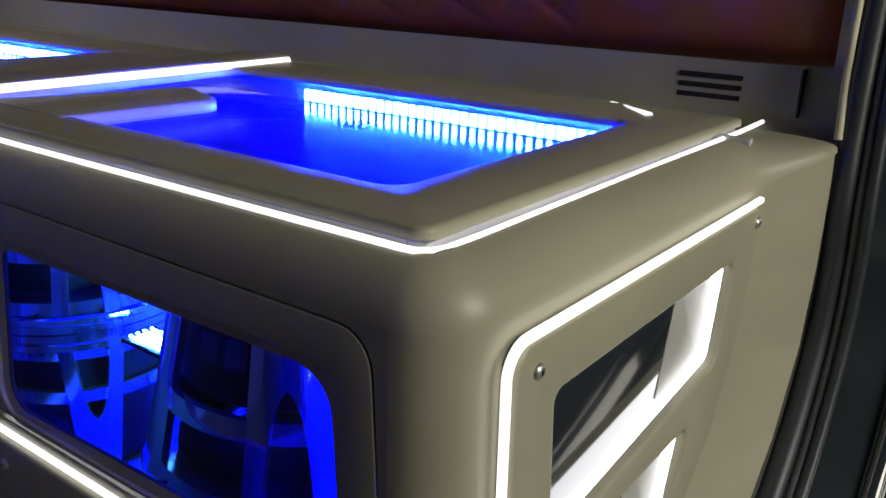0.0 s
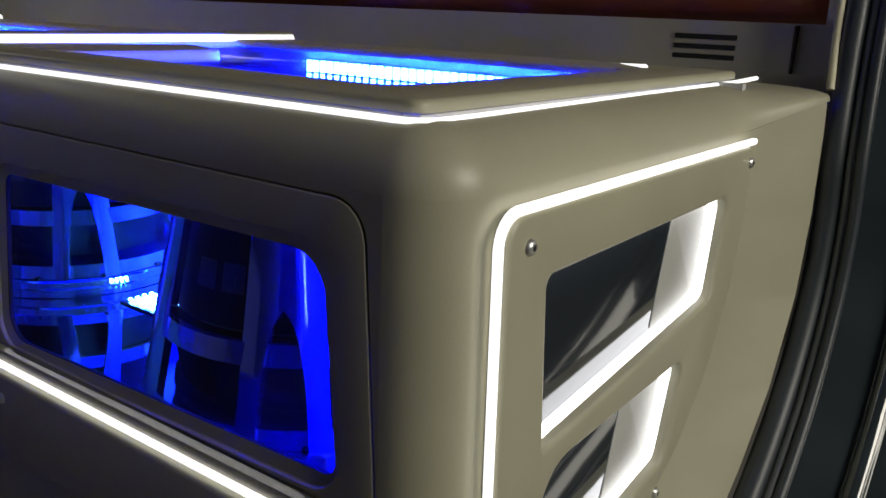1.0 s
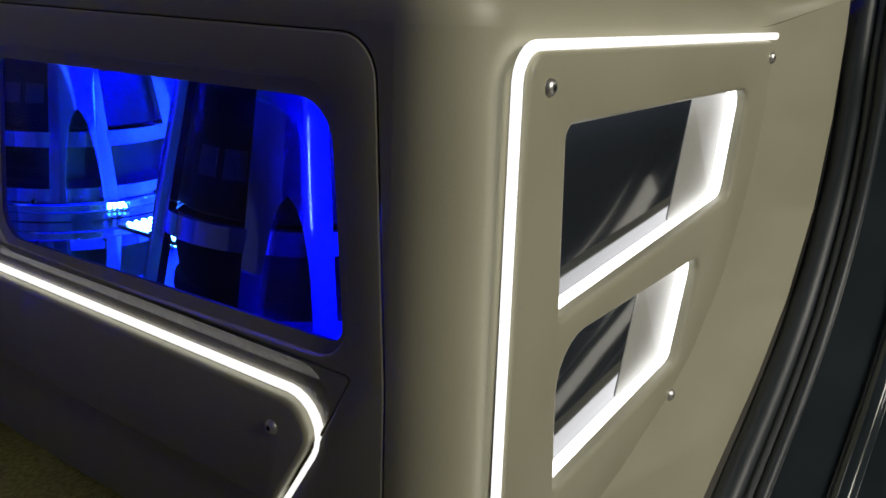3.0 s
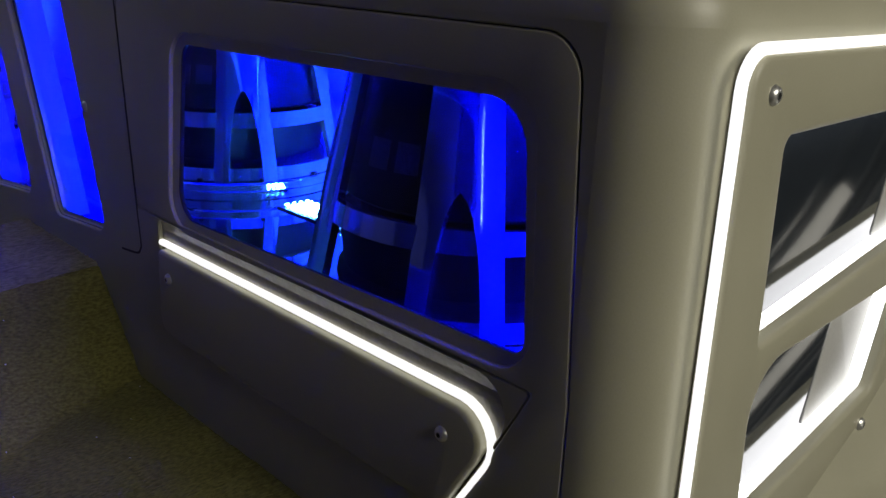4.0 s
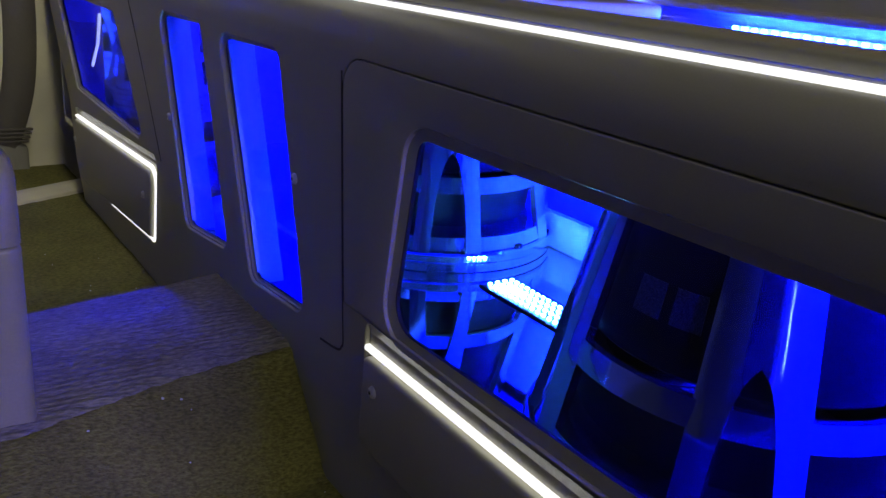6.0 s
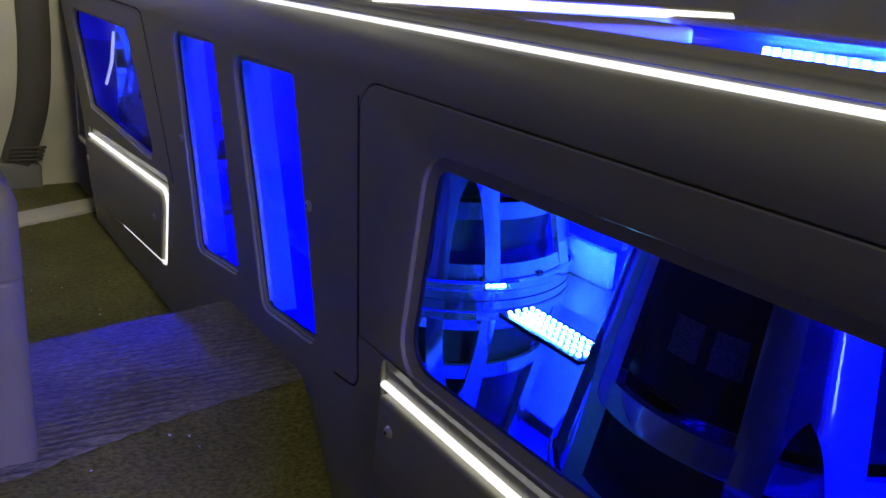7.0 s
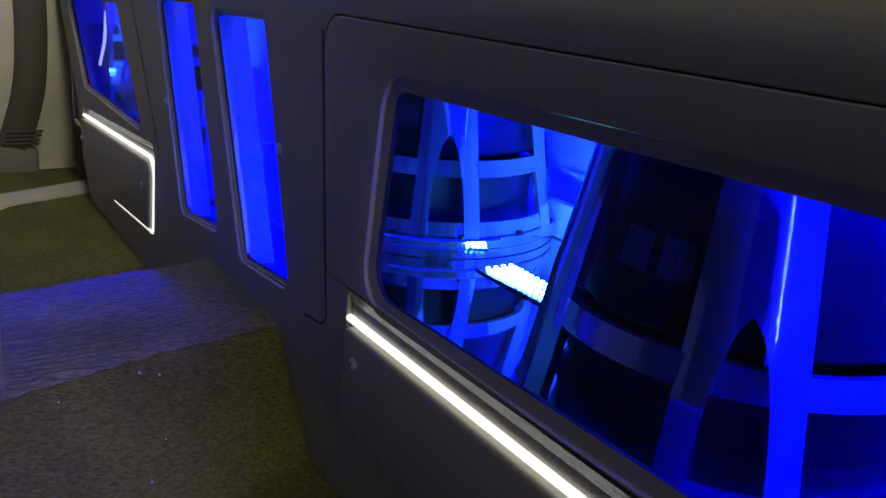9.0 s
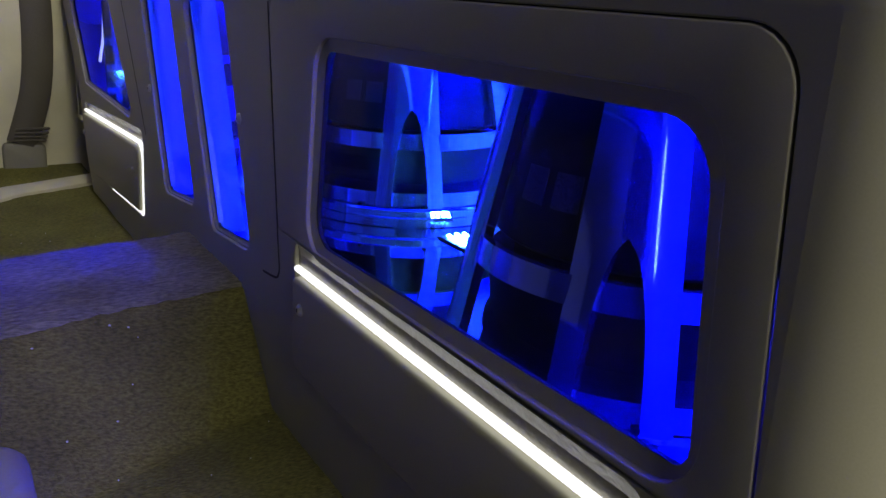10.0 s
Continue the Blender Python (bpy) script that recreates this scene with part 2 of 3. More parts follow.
floor = part("floor", grid(lambda u, v: (floor_x(u), -1.6 + 1.62 * v, floor_height(floor_x(u), -1.6 + 1.62 * v)), 560, 240, 0.02), CARPET)
def mat_sheet(u, v):
    """The ribbed mat over the top of the tunnel, its edge a little frayed."""
    y = -1.55 + 1.552 * v
    x0, x1 = -0.912 - 0.16 * max(-0.3, min(0, y)), -0.699 + 0.060 * min(1, max(0, -y / 0.25)) ** 1.6
    x1 += 0.0008 * noise.noise(V((3, y * 60, 1))) + 0.002 * noise.noise(V((7, y * 9, 1)))
    x = x0 + (x1 - x0) * u
    worn = max(0.15, min(1.0, 0.75 + 0.9 * noise.noise(V((x * 11, y * 7, 5)))))
    rib = 0.0011 * worn * math.sin((x - 0.06 * y + 0.0016 * noise.noise(V((x * 20, y * 25, 9)))) * 640)
    edge = min(u, 1 - u) / 0.04
    return (x, y, floor_height(x, y) + (0.0045 if edge > 1 else 0.0045 * math.sqrt(edge) + 0.0002) + rib + 0.0009 * noise.noise(V((x * 90, y * 40, 2))))


tagged(part("tunnel_mat", grid(mat_sheet, 150, 420), MAT), "ribbed grey fabric mat worn over the floor tunnel", "floor mat")
tagged(floor, "olive grey cut-pile carpet over floor and tunnel", "carpet", kind="structure")
# unseen plane, added so that the black paint has something lit to mirror
tagged(part("ground", grid(lambda u, v: (-20 + 40 * u, -20 + 40 * v, -0.28), 20, 20), CONCRETE), "unseen grey ground outside, added to reflect in the paint", "ground", kind="structure")
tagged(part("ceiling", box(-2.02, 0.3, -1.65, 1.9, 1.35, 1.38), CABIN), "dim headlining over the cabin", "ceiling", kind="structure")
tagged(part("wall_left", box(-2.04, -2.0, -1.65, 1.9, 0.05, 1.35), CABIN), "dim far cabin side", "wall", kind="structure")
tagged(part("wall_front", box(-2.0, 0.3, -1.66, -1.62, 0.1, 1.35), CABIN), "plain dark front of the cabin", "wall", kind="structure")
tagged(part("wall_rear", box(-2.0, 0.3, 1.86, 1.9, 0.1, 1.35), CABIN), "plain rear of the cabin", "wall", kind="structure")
# unseen wall, added to block the outside lamp from the carpet
tagged(part("light_block_wall", box(0.36, 0.40, -1.62, -0.06, 0.05, 0.50, 0.01), CABIN), "unseen wall added to keep outside light off the floor", "wall", kind="structure")

# ---- the loudspeaker box ----
BOX = thing("speaker_box", (-0.85, 0.25, FLOOR), "beige moulded loudspeaker box with lit windows", "speaker box")

WIN_R = [(-0.520, 0.347), (-0.107, 0.358), (-0.118, 0.507), (-0.497, 0.504)]
WIN_M1 = [(-0.800, 0.289), (-0.675, 0.300), (-0.744, 0.532), (-0.893, 0.530)]
WIN_M2 = [(-1.014, 0.284), (-0.876, 0.299), (-0.960, 0.535), (-1.108, 0.533)]
WIN_L = [(-1.614, 0.361), (-1.202, 0.352), (-1.347, 0.513), (-1.747, 0.514)]
wins = [(WIN_R, [0.024, 0.010, 0.030, 0.014], 0.005, 0.010), (WIN_M1, 0.012, 0.006, 0.005), (WIN_M2, 0.012, 0.006, 0.005), (WIN_L, 0.015, 0.006, 0.005)]   # corner radius, depth of the pane, width of the bevel
grow = lambda pts, d: [(x + d * (1 if x > sum(p[0] for p in pts) / 4 else -1), z + d * (1 if z > 0.43 else -1)) for x, z in pts]

PAN_R = [(-0.592, 0.3412), (-0.0948, 0.3412), (-0.1572, 0.2215), (-0.1572, 0.137), (-0.0680, 0.137), (-0.0695, 0.341), (-0.0815, 0.545), (-0.610, 0.548)]
PAN_HOLE = [(-0.5928, 0.3406), (-0.0953, 0.3406), (-0.1579, 0.2215), (-0.1579, 0.1364), (-0.0674, 0.1364), (-0.0689, 0.341), (-0.0808, 0.5457), (-0.6108, 0.5487)]
PAN_RAD = [0.004, 0.003, 0.010, 0.003, 0.003, 0.05, 0.026, 0.026]
COVE_R = [(-0.5515, 0.2235), (-0.161, 0.2235), (-0.0985, 0.3380), (-0.551, 0.3380)]
COVE_L = [(-1.616, 0.189), (-1.158, 0.210), (-1.138, 0.342), (-1.645, 0.318)]
part("backing", plate([(-1.58, FLOOR - 0.02), (-0.075, FLOOR - 0.02), (-0.075, 0.5515), (-1.85, 0.5515), (-1.672, 0.325), (-1.645, 0.217)], 0.002, [(grow(w, 0.001), r) for w, r, d, g in wins], 0.0035, 0.001, at(FRONT, -0.0062)), GROOVE, BOX, "dark backing behind the joints")
part("front_wall", plate([(-1.60, FLOOR - 0.02), (-0.0668, FLOOR - 0.02), (-0.0668, 0.5529), (-1.868, 0.5529), (-1.690, 0.325), (-1.663, 0.217)], 0.001, [(PAN_HOLE, PAN_RAD), (grow(WIN_M1, 0.005), 0.016), (grow(WIN_M2, 0.005), 0.016), (grow(WIN_L, 0.005), 0.016), (COVE_R, [0.02, 0.014, 0.024, 0.006]), (COVE_L, [0.02, 0.012, 0.016, 0.006])], 0.004, 0.0010, FRONT, 1), SKIN, BOX)
part("panel", plate(PAN_R, PAN_RAD, [(grow(WIN_R, 0.010), 0.03)], 0.0042, 0.0013, at(FRONT, 0.0004)), SKIN, BOX, "beige access panel round a long window")
for outline, closed in (([(-0.6105, 0.536), (-0.594, 0.345), (-0.590, 0.306), (-0.592, 0.298), (-0.600, 0.292), (-0.634, 0.288)], False), ([(-1.45, 0.5515), (-1.29, 0.5505), (-1.262, 0.547), (-1.247, 0.535), (-1.185, 0.445), (-1.118, 0.340)], False)):
    part("joint", sweep(spline([(x, 0.0, z) for x, z in outline], 5), [(-0.0011, -0.001), (-0.0011, 0.0004), (0.0011, 0.0004), (0.0011, -0.001)], (0, -1, 0)), GROOVE, BOX)


END = spline([(-1.596, 0, FLOOR - 0.02), (-1.661, 0, 0.217), (-1.690, 0, 0.325), (-1.775, 0, 0.44), (-1.866, 0, 0.556)], 4)
part("end_wall", grid(lambda u, v: (END[round(v * (len(END) - 1))].x - 0.02 * (1 - (1 - min(1, u * 12)) ** 2), 0.002 + 0.55 * u, END[round(v * (len(END) - 1))].z), 24, len(END) - 1, 0.004), SKIN, BOX)


def frame_in(pts, r, depth, g):
    """The sloping reveal of a window, from the wall's face in to the pane."""
    bm = bmesh.new()
    rings = [[bm.verts.new((p.x, y, p.y)) for p in roundpoly(pts, r, o)] for o, y in ((g + 0.003, 0.0030), (g - 0.0015, 0.0036), (g * 0.5, depth - 0.0006), (0.0, depth))]
    for a, b in zip(rings, rings[1:]):
        skin(bm, a, b)
    part("reveal", bm, SKIN, BOX)


for w, r, d, g in wins:
    frame_in(w, r, d, g)


def roll(a):
    """The rounded shoulder: how far in and how far up, a from 0 (wall) to 1 (light strip)."""
    w = math.pi / 2 * a * 0.78
    return 0.042 * (1 - math.cos(w)), 0.042 * math.sin(w)


RC = 0.046   # radius of the upright corner
SX, Y1 = -0.022, 0.445
XL = -1.86


def lean(y):
    """The side wall is not quite square to the front."""
    return 0.02 * (y - 0.05)


def shoulder(u, v):
    """The shoulder along the front, round the corner and back along the side."""
    d, h = roll(v)
    z = ZS + h
    front_len, arc, side_len = (SX - RC) - XL, RC * math.pi / 2, Y1 - RC
    s = u
    if s < 0.5:
        return (XL + front_len * s / 0.5, d, z)
    if s < 0.6:
        a = (s - 0.5) / 0.1 * math.pi / 2
        r = max(RC - d * (1 + 0.35 * (s - 0.5) / 0.1), 0.004)
        return (SX - RC + r * math.sin(a), RC - r * math.cos(a), z)
    y = RC + side_len * (s - 0.6) / 0.4
    return (SX + lean(y) - d * 1.35, y, z)


part("shoulder", grid(shoulder, 120, 10), SKIN, BOX)


def corner(u, v):
    a = u * math.pi / 2
    return (SX - RC + RC * math.sin(a), RC - RC * math.cos(a), FLOOR - 0.02 + (ZS - FLOOR + 0.02) * v)


part("corner", grid(corner, 12, 4), SKIN, BOX)


def flare_edge(z):
    """How far back the outer edge of the flare lies at each height."""
    rows = [(0.10, 0.27), (0.159, 0.345), (0.225, 0.437), (0.291, 0.502), (0.378, 0.548), (0.465, 0.562), (0.53, 0.560), (0.60, 0.542)]
    return float(np.interp(z, [r[0] for r in rows], [r[1] for r in rows]))


def panel_edge(z):
    """Where the raised side panel ends and the flare begins."""
    return float(np.interp(z, [0.19, 0.21, 0.243, 0.272, 0.326, 0.405, 0.462, 0.539], [0.15, 0.222, 0.300, 0.347, 0.400, 0.438, 0.452, 0.458])) - 0.006


def side_skin(u, v):
    """The side wall, flat and then flaring out to the door opening."""
    z = 0.13 + (ZS - 0.13) * v
    ye = flare_edge(z)
    z0 = z
    y0 = RC
    y = y0 + (ye - y0) * u
    k = min(1, max(0, (y - panel_edge(z)) / (ye - panel_edge(z))))
    k = k * k * (3 - 2 * k) if v > 0.85 else k ** 1.5 + (k * k * (3 - 2 * k) - k ** 1.5) * max(0, (v - 0.6) / 0.25)
    return (SX + lean(y) + 0.045 * k, y, z0 + 0.027 * k * max(0.0, (v - 0.85) / 0.15))


def within(p, poly):
    """Whether a point lies well inside a convex polygon."""
    return all(((b[0] - a[0]) * (p[1] - a[1]) - (b[1] - a[1]) * (p[0] - a[0])) / math.dist(a, b) > 0.022 for a, b in zip(poly, poly[1:] + poly[:1]))


S_OUT = [(0.048, 0.185), (0.150, 0.190), (0.222, 0.210), (0.300, 0.243), (0.347, 0.272), (0.400, 0.326), (0.438, 0.405), (0.452, 0.462), (0.458, 0.541), (0.044, 0.541)]
bm = grid(side_skin, 110, 90)
bmesh.ops.delete(bm, geom=[f for f in bm.faces if within(f.calc_center_median().yz, S_OUT)], context="FACES")
part("side_wall", bm, SKIN, BOX)


def flare_top(u, v):
    """The shoulder of the flare, above the side wall."""
    d, h = roll(v)
    z = ZS
    y = 0.44 + 0.124 * u
    k = min(1, max(0, (min(y, 0.555) - 0.445) / 0.110))
    k = k * k * (3 - 2 * k)
    out, s = 0.045 * k, h / 0.0395
    s = s + (math.sin(v * math.pi / 2) ** 0.5 - s) * k
    return (SX + lean(y) + out * math.cos(v * math.pi / 2) - d * 1.35, y, z + 0.027 * k + s * (0.0395 - 0.027 * k))


part("flare", grid(flare_top, 20, 10), SKIN, BOX)

# top frame with its windows
HOLE_A = [(-0.715, 0.094), (-0.140, 0.094), (-0.136, 0.452), (-0.715, 0.452)]
HOLE_B = [(-1.52, 0.094), (-0.985, 0.094), (-0.985, 0.452), (-1.52, 0.452)]
part("top_frame", plate([(-1.85, 0.030), (-0.066, 0.030), (-0.060, 0.556), (-1.85, 0.556)], [0.004, 0.012, 0.004, 0.004], [(HOLE_A, 0.02), (HOLE_B, 0.02)], 0.008, 0.004, at(FLAT, TOP)), SKIN, BOX)
part("tongue", plate([(-0.655, 0.080), (-0.515, 0.080), (-0.500, 0.250), (-0.600, 0.286)], [0.002, 0.002, 0.03, 0.012], [], 0.012, 0.004, at(FLAT, TOP + 0.001)), SKIN, BOX)
part("divider", plate([(-0.770, 0.042), (-0.688, 0.042), (-0.724, 0.566), (-0.806, 0.566)], 0.006, [], 0.020, 0.005, at(FLAT, TOP + 0.009)), SKIN, BOX)
part("divider", plate([(-1.610, 0.042), (-1.545, 0.042), (-1.575, 0.566), (-1.640, 0.566)], 0.006, [], 0.016, 0.005, at(FLAT, TOP + 0.008)), SKIN, BOX)
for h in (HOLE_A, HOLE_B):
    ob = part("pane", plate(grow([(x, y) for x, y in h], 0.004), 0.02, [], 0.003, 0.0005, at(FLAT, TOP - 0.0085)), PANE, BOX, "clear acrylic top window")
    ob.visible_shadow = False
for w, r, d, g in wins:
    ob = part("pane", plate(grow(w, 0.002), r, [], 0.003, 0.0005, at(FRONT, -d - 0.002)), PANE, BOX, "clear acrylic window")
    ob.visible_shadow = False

# light strips
strip = bead(0.0075, 0.004)
lead = [(XL + 0.03, 0.0235, 0.5915), (-0.098, 0.0235, 0.5915)]
bend = [(-0.080, 0.0235, 0.5915), (-0.070, 0.024, 0.5915), (-0.062, 0.030, 0.5915), (-0.059, 0.040, 0.5915)]
part("light_strip", sweep(lead + bend + [(-0.058, 0.07, 0.5915), (-0.0545, 0.54, 0.5925), (-0.053, 0.604, 0.5945)], bead(0.0042, 0.002), (0.3, -0.4, 0.85)), WHITE_LED, BOX, "glowing white light strip round the top")
part("light_strip", sweep([(-0.688, 0.05, TOP + 0.0045), (-0.7225, 0.560, TOP + 0.0025)], bead(0.009, 0.003), (0.85, 0, 0.5)), WHITE_LED, BOX, "glowing white light strip on the divider")
part("light_strip", sweep([(-1.545, 0.05, TOP + 0.004), (-1.574, 0.560, TOP + 0.003)], bead(0.010, 0.003), (0.85, 0, 0.5)), WHITE_LED, BOX, "glowing white light strip on the divider")
part("light_strip", sweep([(-0.213, 0.570, TOP - 0.004), (-0.138, 0.498, TOP + 0.001)], bead(0.009, 0.004), (0, 0, 1)), WHITE_LED, BOX, "short white light strip")

# side panel with its two lit recesses
S_W1 = [(0.100, 0.372), (0.388, 0.408), (0.403, 0.501), (0.090, 0.496)]
S_W2 = [(0.112, 0.242), (0.315, 0.274), (0.340, 0.364), (0.101, 0.354)]
S_R1, S_R2 = [0.004, 0.012, 0.012, 0.008], [0.004, 0.012, 0.012, 0.034]
part("side_panel", plate(S_OUT, [0.004, 0.02, 0.04, 0.04, 0.04, 0.04, 0.04, 0.03, 0.012, 0.016], [(S_W1, S_R1), (S_W2, S_R2)], 0.0098, 0.004, at(SIDE, -0.010)), SKIN, BOX, "beige raised side panel with two windows")
for w, wr in ((S_W1, S_R1), (S_W2, S_R2)):
    bm = bmesh.new()
    a = [bm.verts.new((p.x, p.y, -0.0193)) for p in roundpoly(w, wr, 0.0)]
    b = [bm.verts.new((p.x, p.y, -0.0295)) for p in roundpoly(w, wr, 0.0)]
    skin(bm, a, b)
    bm.transform(SIDE)
    part("recess_light", bm, SIDE_LED, BOX, "glowing white recess edge")
    part("smoked_pane", plate(grow(w, 0.004), 0.01, [], 0.004, 0.0005, at(SIDE, -0.0295)), SMOKE, BOX, "dark smoked window")
for edge in ([(0.300, 0.397), (0.387, 0.407), (0.402, 0.500), (0.325, 0.498)], [(0.236, 0.261), (0.314, 0.273), (0.339, 0.363), (0.262, 0.360)]):
    part("inner_board", plate(edge, 0.003, [], 0.0015, 0.0004, at(SIDE, -0.0287)), BOARD, BOX, "pale board behind the smoked window")
led = [(0.046, FLOOR - 0.02), (0.037, 0.524)] + [(0.037 + 0.019 * (1 - math.cos(a)), 0.524 + 0.019 * math.sin(a)) for a in [math.pi / 2 * i / 6 for i in range(1, 7)]] + [(0.462, 0.5445)]
led = [SIDE @ V((y, z, -0.012)) for y, z in led]
part("light_strip", sweep(led, bead(0.0060, 0.003), (1, 0, 0)), WHITE_LED, BOX, "glowing white light strip round the side panel")

# lower panels with their light strips
LOW = [(-0.548, 0.226), (-0.163, 0.226), (-0.112, 0.311), (-0.545, 0.311)]


LOW_L = [(-1.610, 0.193), (-1.166, 0.217), (-1.150, 0.316), (-1.640, 0.297)]


def lower(low, radii, cove, tail):
    """A raised panel in its cove, the glossy lip above it and the light strip along top and end."""
    part("lower_panel", plate(low, radii, [], 0.0085, 0.004, at(FRONT, 0.006)), SKIN, BOX, "beige raised lower panel")
    part("light_cove", plate(grow(cove, 0.003), 0.01, [], 0.0015, 0.0004, at(FRONT, -0.0046)), WRINKLE, BOX, "glossy wrinkled strip behind the light")
    (xr, zr), (xl, zl) = cove[2], cove[3]
    lip = bmesh.new()
    rows_ = [[lip.verts.new((x, y, z + dz)) for x, z in ((xl - 0.004, zl), ((xl + xr) / 2, (zl + zr) / 2), (xr - 0.006, zr))] for y, dz in ((0.0058, -0.018), (0.0054, -0.013), (0.0036, -0.006), (0.0008, 0.0004))]
    for ra, rb in zip(rows_, rows_[1:]):
        for i in range(2):
            lip.faces.new((ra[i], ra[i + 1], rb[i + 1], rb[i]))
    part("light_lip", lip, WRINKLE, BOX, "glossy wrinkled lip above the light")
    p = roundpoly(low, radii, 0.005, 8)
    run = [V((q.x, 0.0005, q.y)) for q in p][9:9 * 3 + 1]
    run = run + [V((xl + 0.001, 0.0005, low[3][1] + 0.005))]
    part("light_strip", sweep(run, bead(0.0052, 0.003), (0, -1, 0)), WHITE_LED, BOX, "glowing white light strip over the lower panel")
    if tail:
        a, b = p[8], p[9]
        part("light_strip", sweep([(q.x, 0.0005, q.y) for q in (b, b.lerp(a, tail))], bead(0.0018, 0.002), (0, -1, 0)), WHITE_LED, BOX, "thin white light strip under the lower panel")


lower(LOW, [0.018, 0.012, 0.022, 0.004], COVE_R, 0.0)
lower(LOW_L, [0.02, 0.010, 0.018, 0.004], COVE_L, 0.55)


def screw(m, parent):
    bm = bmesh.new()
    k = 14
    rings = []
    for r, z in [(0.0018, 0.0008), (0.0021, 0.0030), (0.0032, 0.0029), (0.0048, 0.0017), (0.0056, 0.0)]:
        rings.append([bm.verts.new((r * math.cos(2 * math.pi * i / k), r * math.sin(2 * math.pi * i / k), z)) for i in range(k)])
    for a, b in zip(rings, rings[1:]):
        skin(bm, a, b)
    bm.faces.new(rings[0])
    bm.transform(m)
    ob = part("screw", bm, STEEL, parent, "stainless button-head screw")
    # flat near-black hexagon stands for the shade in the socket
    hexa = bmesh.new()
    hexa.faces.new([hexa.verts.new((0.0019 * math.cos(math.pi / 3 * i), 0.0019 * math.sin(math.pi / 3 * i), 0.00315)) for i in range(6)])
    hexa.transform(m)
    part("socket", hexa, SHADE, ob)
    return ob


for y, z in ((0.066, 0.520), (0.449, 0.526), (0.306, 0.246)):
    screw(Matrix.Translation(SIDE @ V((y, z, -0.010))) @ SIDE.to_3x3().to_4x4(), BOX)
for x, z, d in ((-0.161, 0.287, 0.006), (-0.525, 0.287, 0.006), (-0.696, 0.424, 0), (-1.075, 0.409, 0), (-1.190, 0.275, 0.006), (-1.630, 0.262, 0.006)):
    screw(Matrix.Translation((x, -d, z)) @ FRONT.to_3x3().to_4x4(), BOX)

# inside of the box
# rails and strip added to stop light leaking through the seams
part("light_leak_rail", box(-1.80, -0.0805, 0.0305, 0.040, 0.537, 0.5940, 0.001), LINING, BOX, smooth=False)
part("light_leak_rail", box(-0.080, -0.066, 0.0305, 0.555, 0.566, 0.5940, 0.001), LINING, BOX, smooth=False)
part("light_leak_strip", box(-1.80, -0.070, 0.0062, 0.0295, 0.556, 0.560, 0), GROOVE, BOX, smooth=False)
part("box_floor", box(-1.80, -0.05, 0.010, 0.50, 0.262, 0.273, 0), MIRROR, BOX, "polished mirror floor inside the box", smooth=False)
part("back_lining", box(-1.80, -0.030, 0.486, 0.496, 0.274, 0.594, 0), LINING, BOX, "grey inner back lining", smooth=False)
part("end_lining", box(-0.064, -0.054, 0.010, 0.4858, 0.274, 0.5605, 0), LINING, BOX, smooth=False)
part("mirror_partition", box(-1.466, -1.460, 0.012, 0.485, 0.274, 0.560, 0), MIRROR, BOX, "mirror partition across the box", smooth=False)
part("end_lining", box(-1.81, -1.80, 0.011, 0.485, 0.274, 0.58, 0), LINING, BOX, smooth=False)


def dots(a, b, n, size, light=None):
    """A row of diodes along a light tape."""
    a, b = V(a), V(b)
    bm = bmesh.new()
    for i in range(n):
        bmesh.ops.create_cube(bm, size=1, matrix=Matrix.Translation(a.lerp(b, (i + 0.5) / n)) @ Matrix.Diagonal((*size, 1)))
    part("blue_diodes", bm, light or BLUE_LED, BOX, "row of glowing blue diodes", smooth=False)["kind"] = "stuff"


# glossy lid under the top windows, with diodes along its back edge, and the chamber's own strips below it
part("lid", box(-1.79, -0.066, 0.042, 0.4855, 0.561, 0.565, 0), LID, BOX, "glossy lid under the top windows, blue light put in its colour", smooth=False)
for x0, x1, n in ((-0.615, -0.158, 36), (-1.50, -1.02, 36)):
    part("light_tape", box(x0, x1, 0.482, 0.484, 0.566, 0.5815, 0), STRIP, BOX, smooth=False)
    dots((x0, 0.480, 0.5735), (x1, 0.480, 0.5735), n, (0.0055, 0.002, 0.014), TOP_LED)
for x0, x1, n in ((-0.440, -0.130, 19), (-0.735, -0.505, 40), (-1.44, -0.74, 46)):
    part("light_tape", box(x0, x1, 0.470, 0.480, 0.5595, 0.5608, 0), STRIP, BOX, smooth=False)
    dots((x0, 0.475, 0.558), (x1, 0.475, 0.558), n, (0.0057 if n == 40 else 0.0148 if n == 46 else 0.0045, 0.010 if n == 40 else 0.004, 0.002))
part("light_tape", box(-0.092, -0.082, 0.10, 0.46, 0.5595, 0.5608, 0), STRIP, BOX, smooth=False)
dots((-0.087, 0.06, 0.558), (-0.087, 0.46, 0.558), 12, (0.0045, 0.0045, 0.002))
# a board of diodes on the mirror floor between two loudspeakers
part("light_board", box(-0.712, -0.578, 0.240, 0.292, 0.2732, 0.2755, 0.0005), BLACK, BOX, "small board of blue diodes")
for k in range(4):
    dots((-0.708, 0.250 + 0.0105 * k, 0.2775), (-0.582, 0.247 + 0.0105 * k, 0.2775), 13, (0.0030, 0.0030, 0.002), CYAN_LED)
part("terminal_board", box(-0.860, -0.764, 0.474, 0.4855, 0.303, 0.345, 0.003), LINING, BOX, "pale board on the back lining")
part("terminal_block", box(-0.813, -0.720, 0.412, 0.422, 0.2735, 0.322, 0.003), LINING, BOX, "pale upright terminal block")
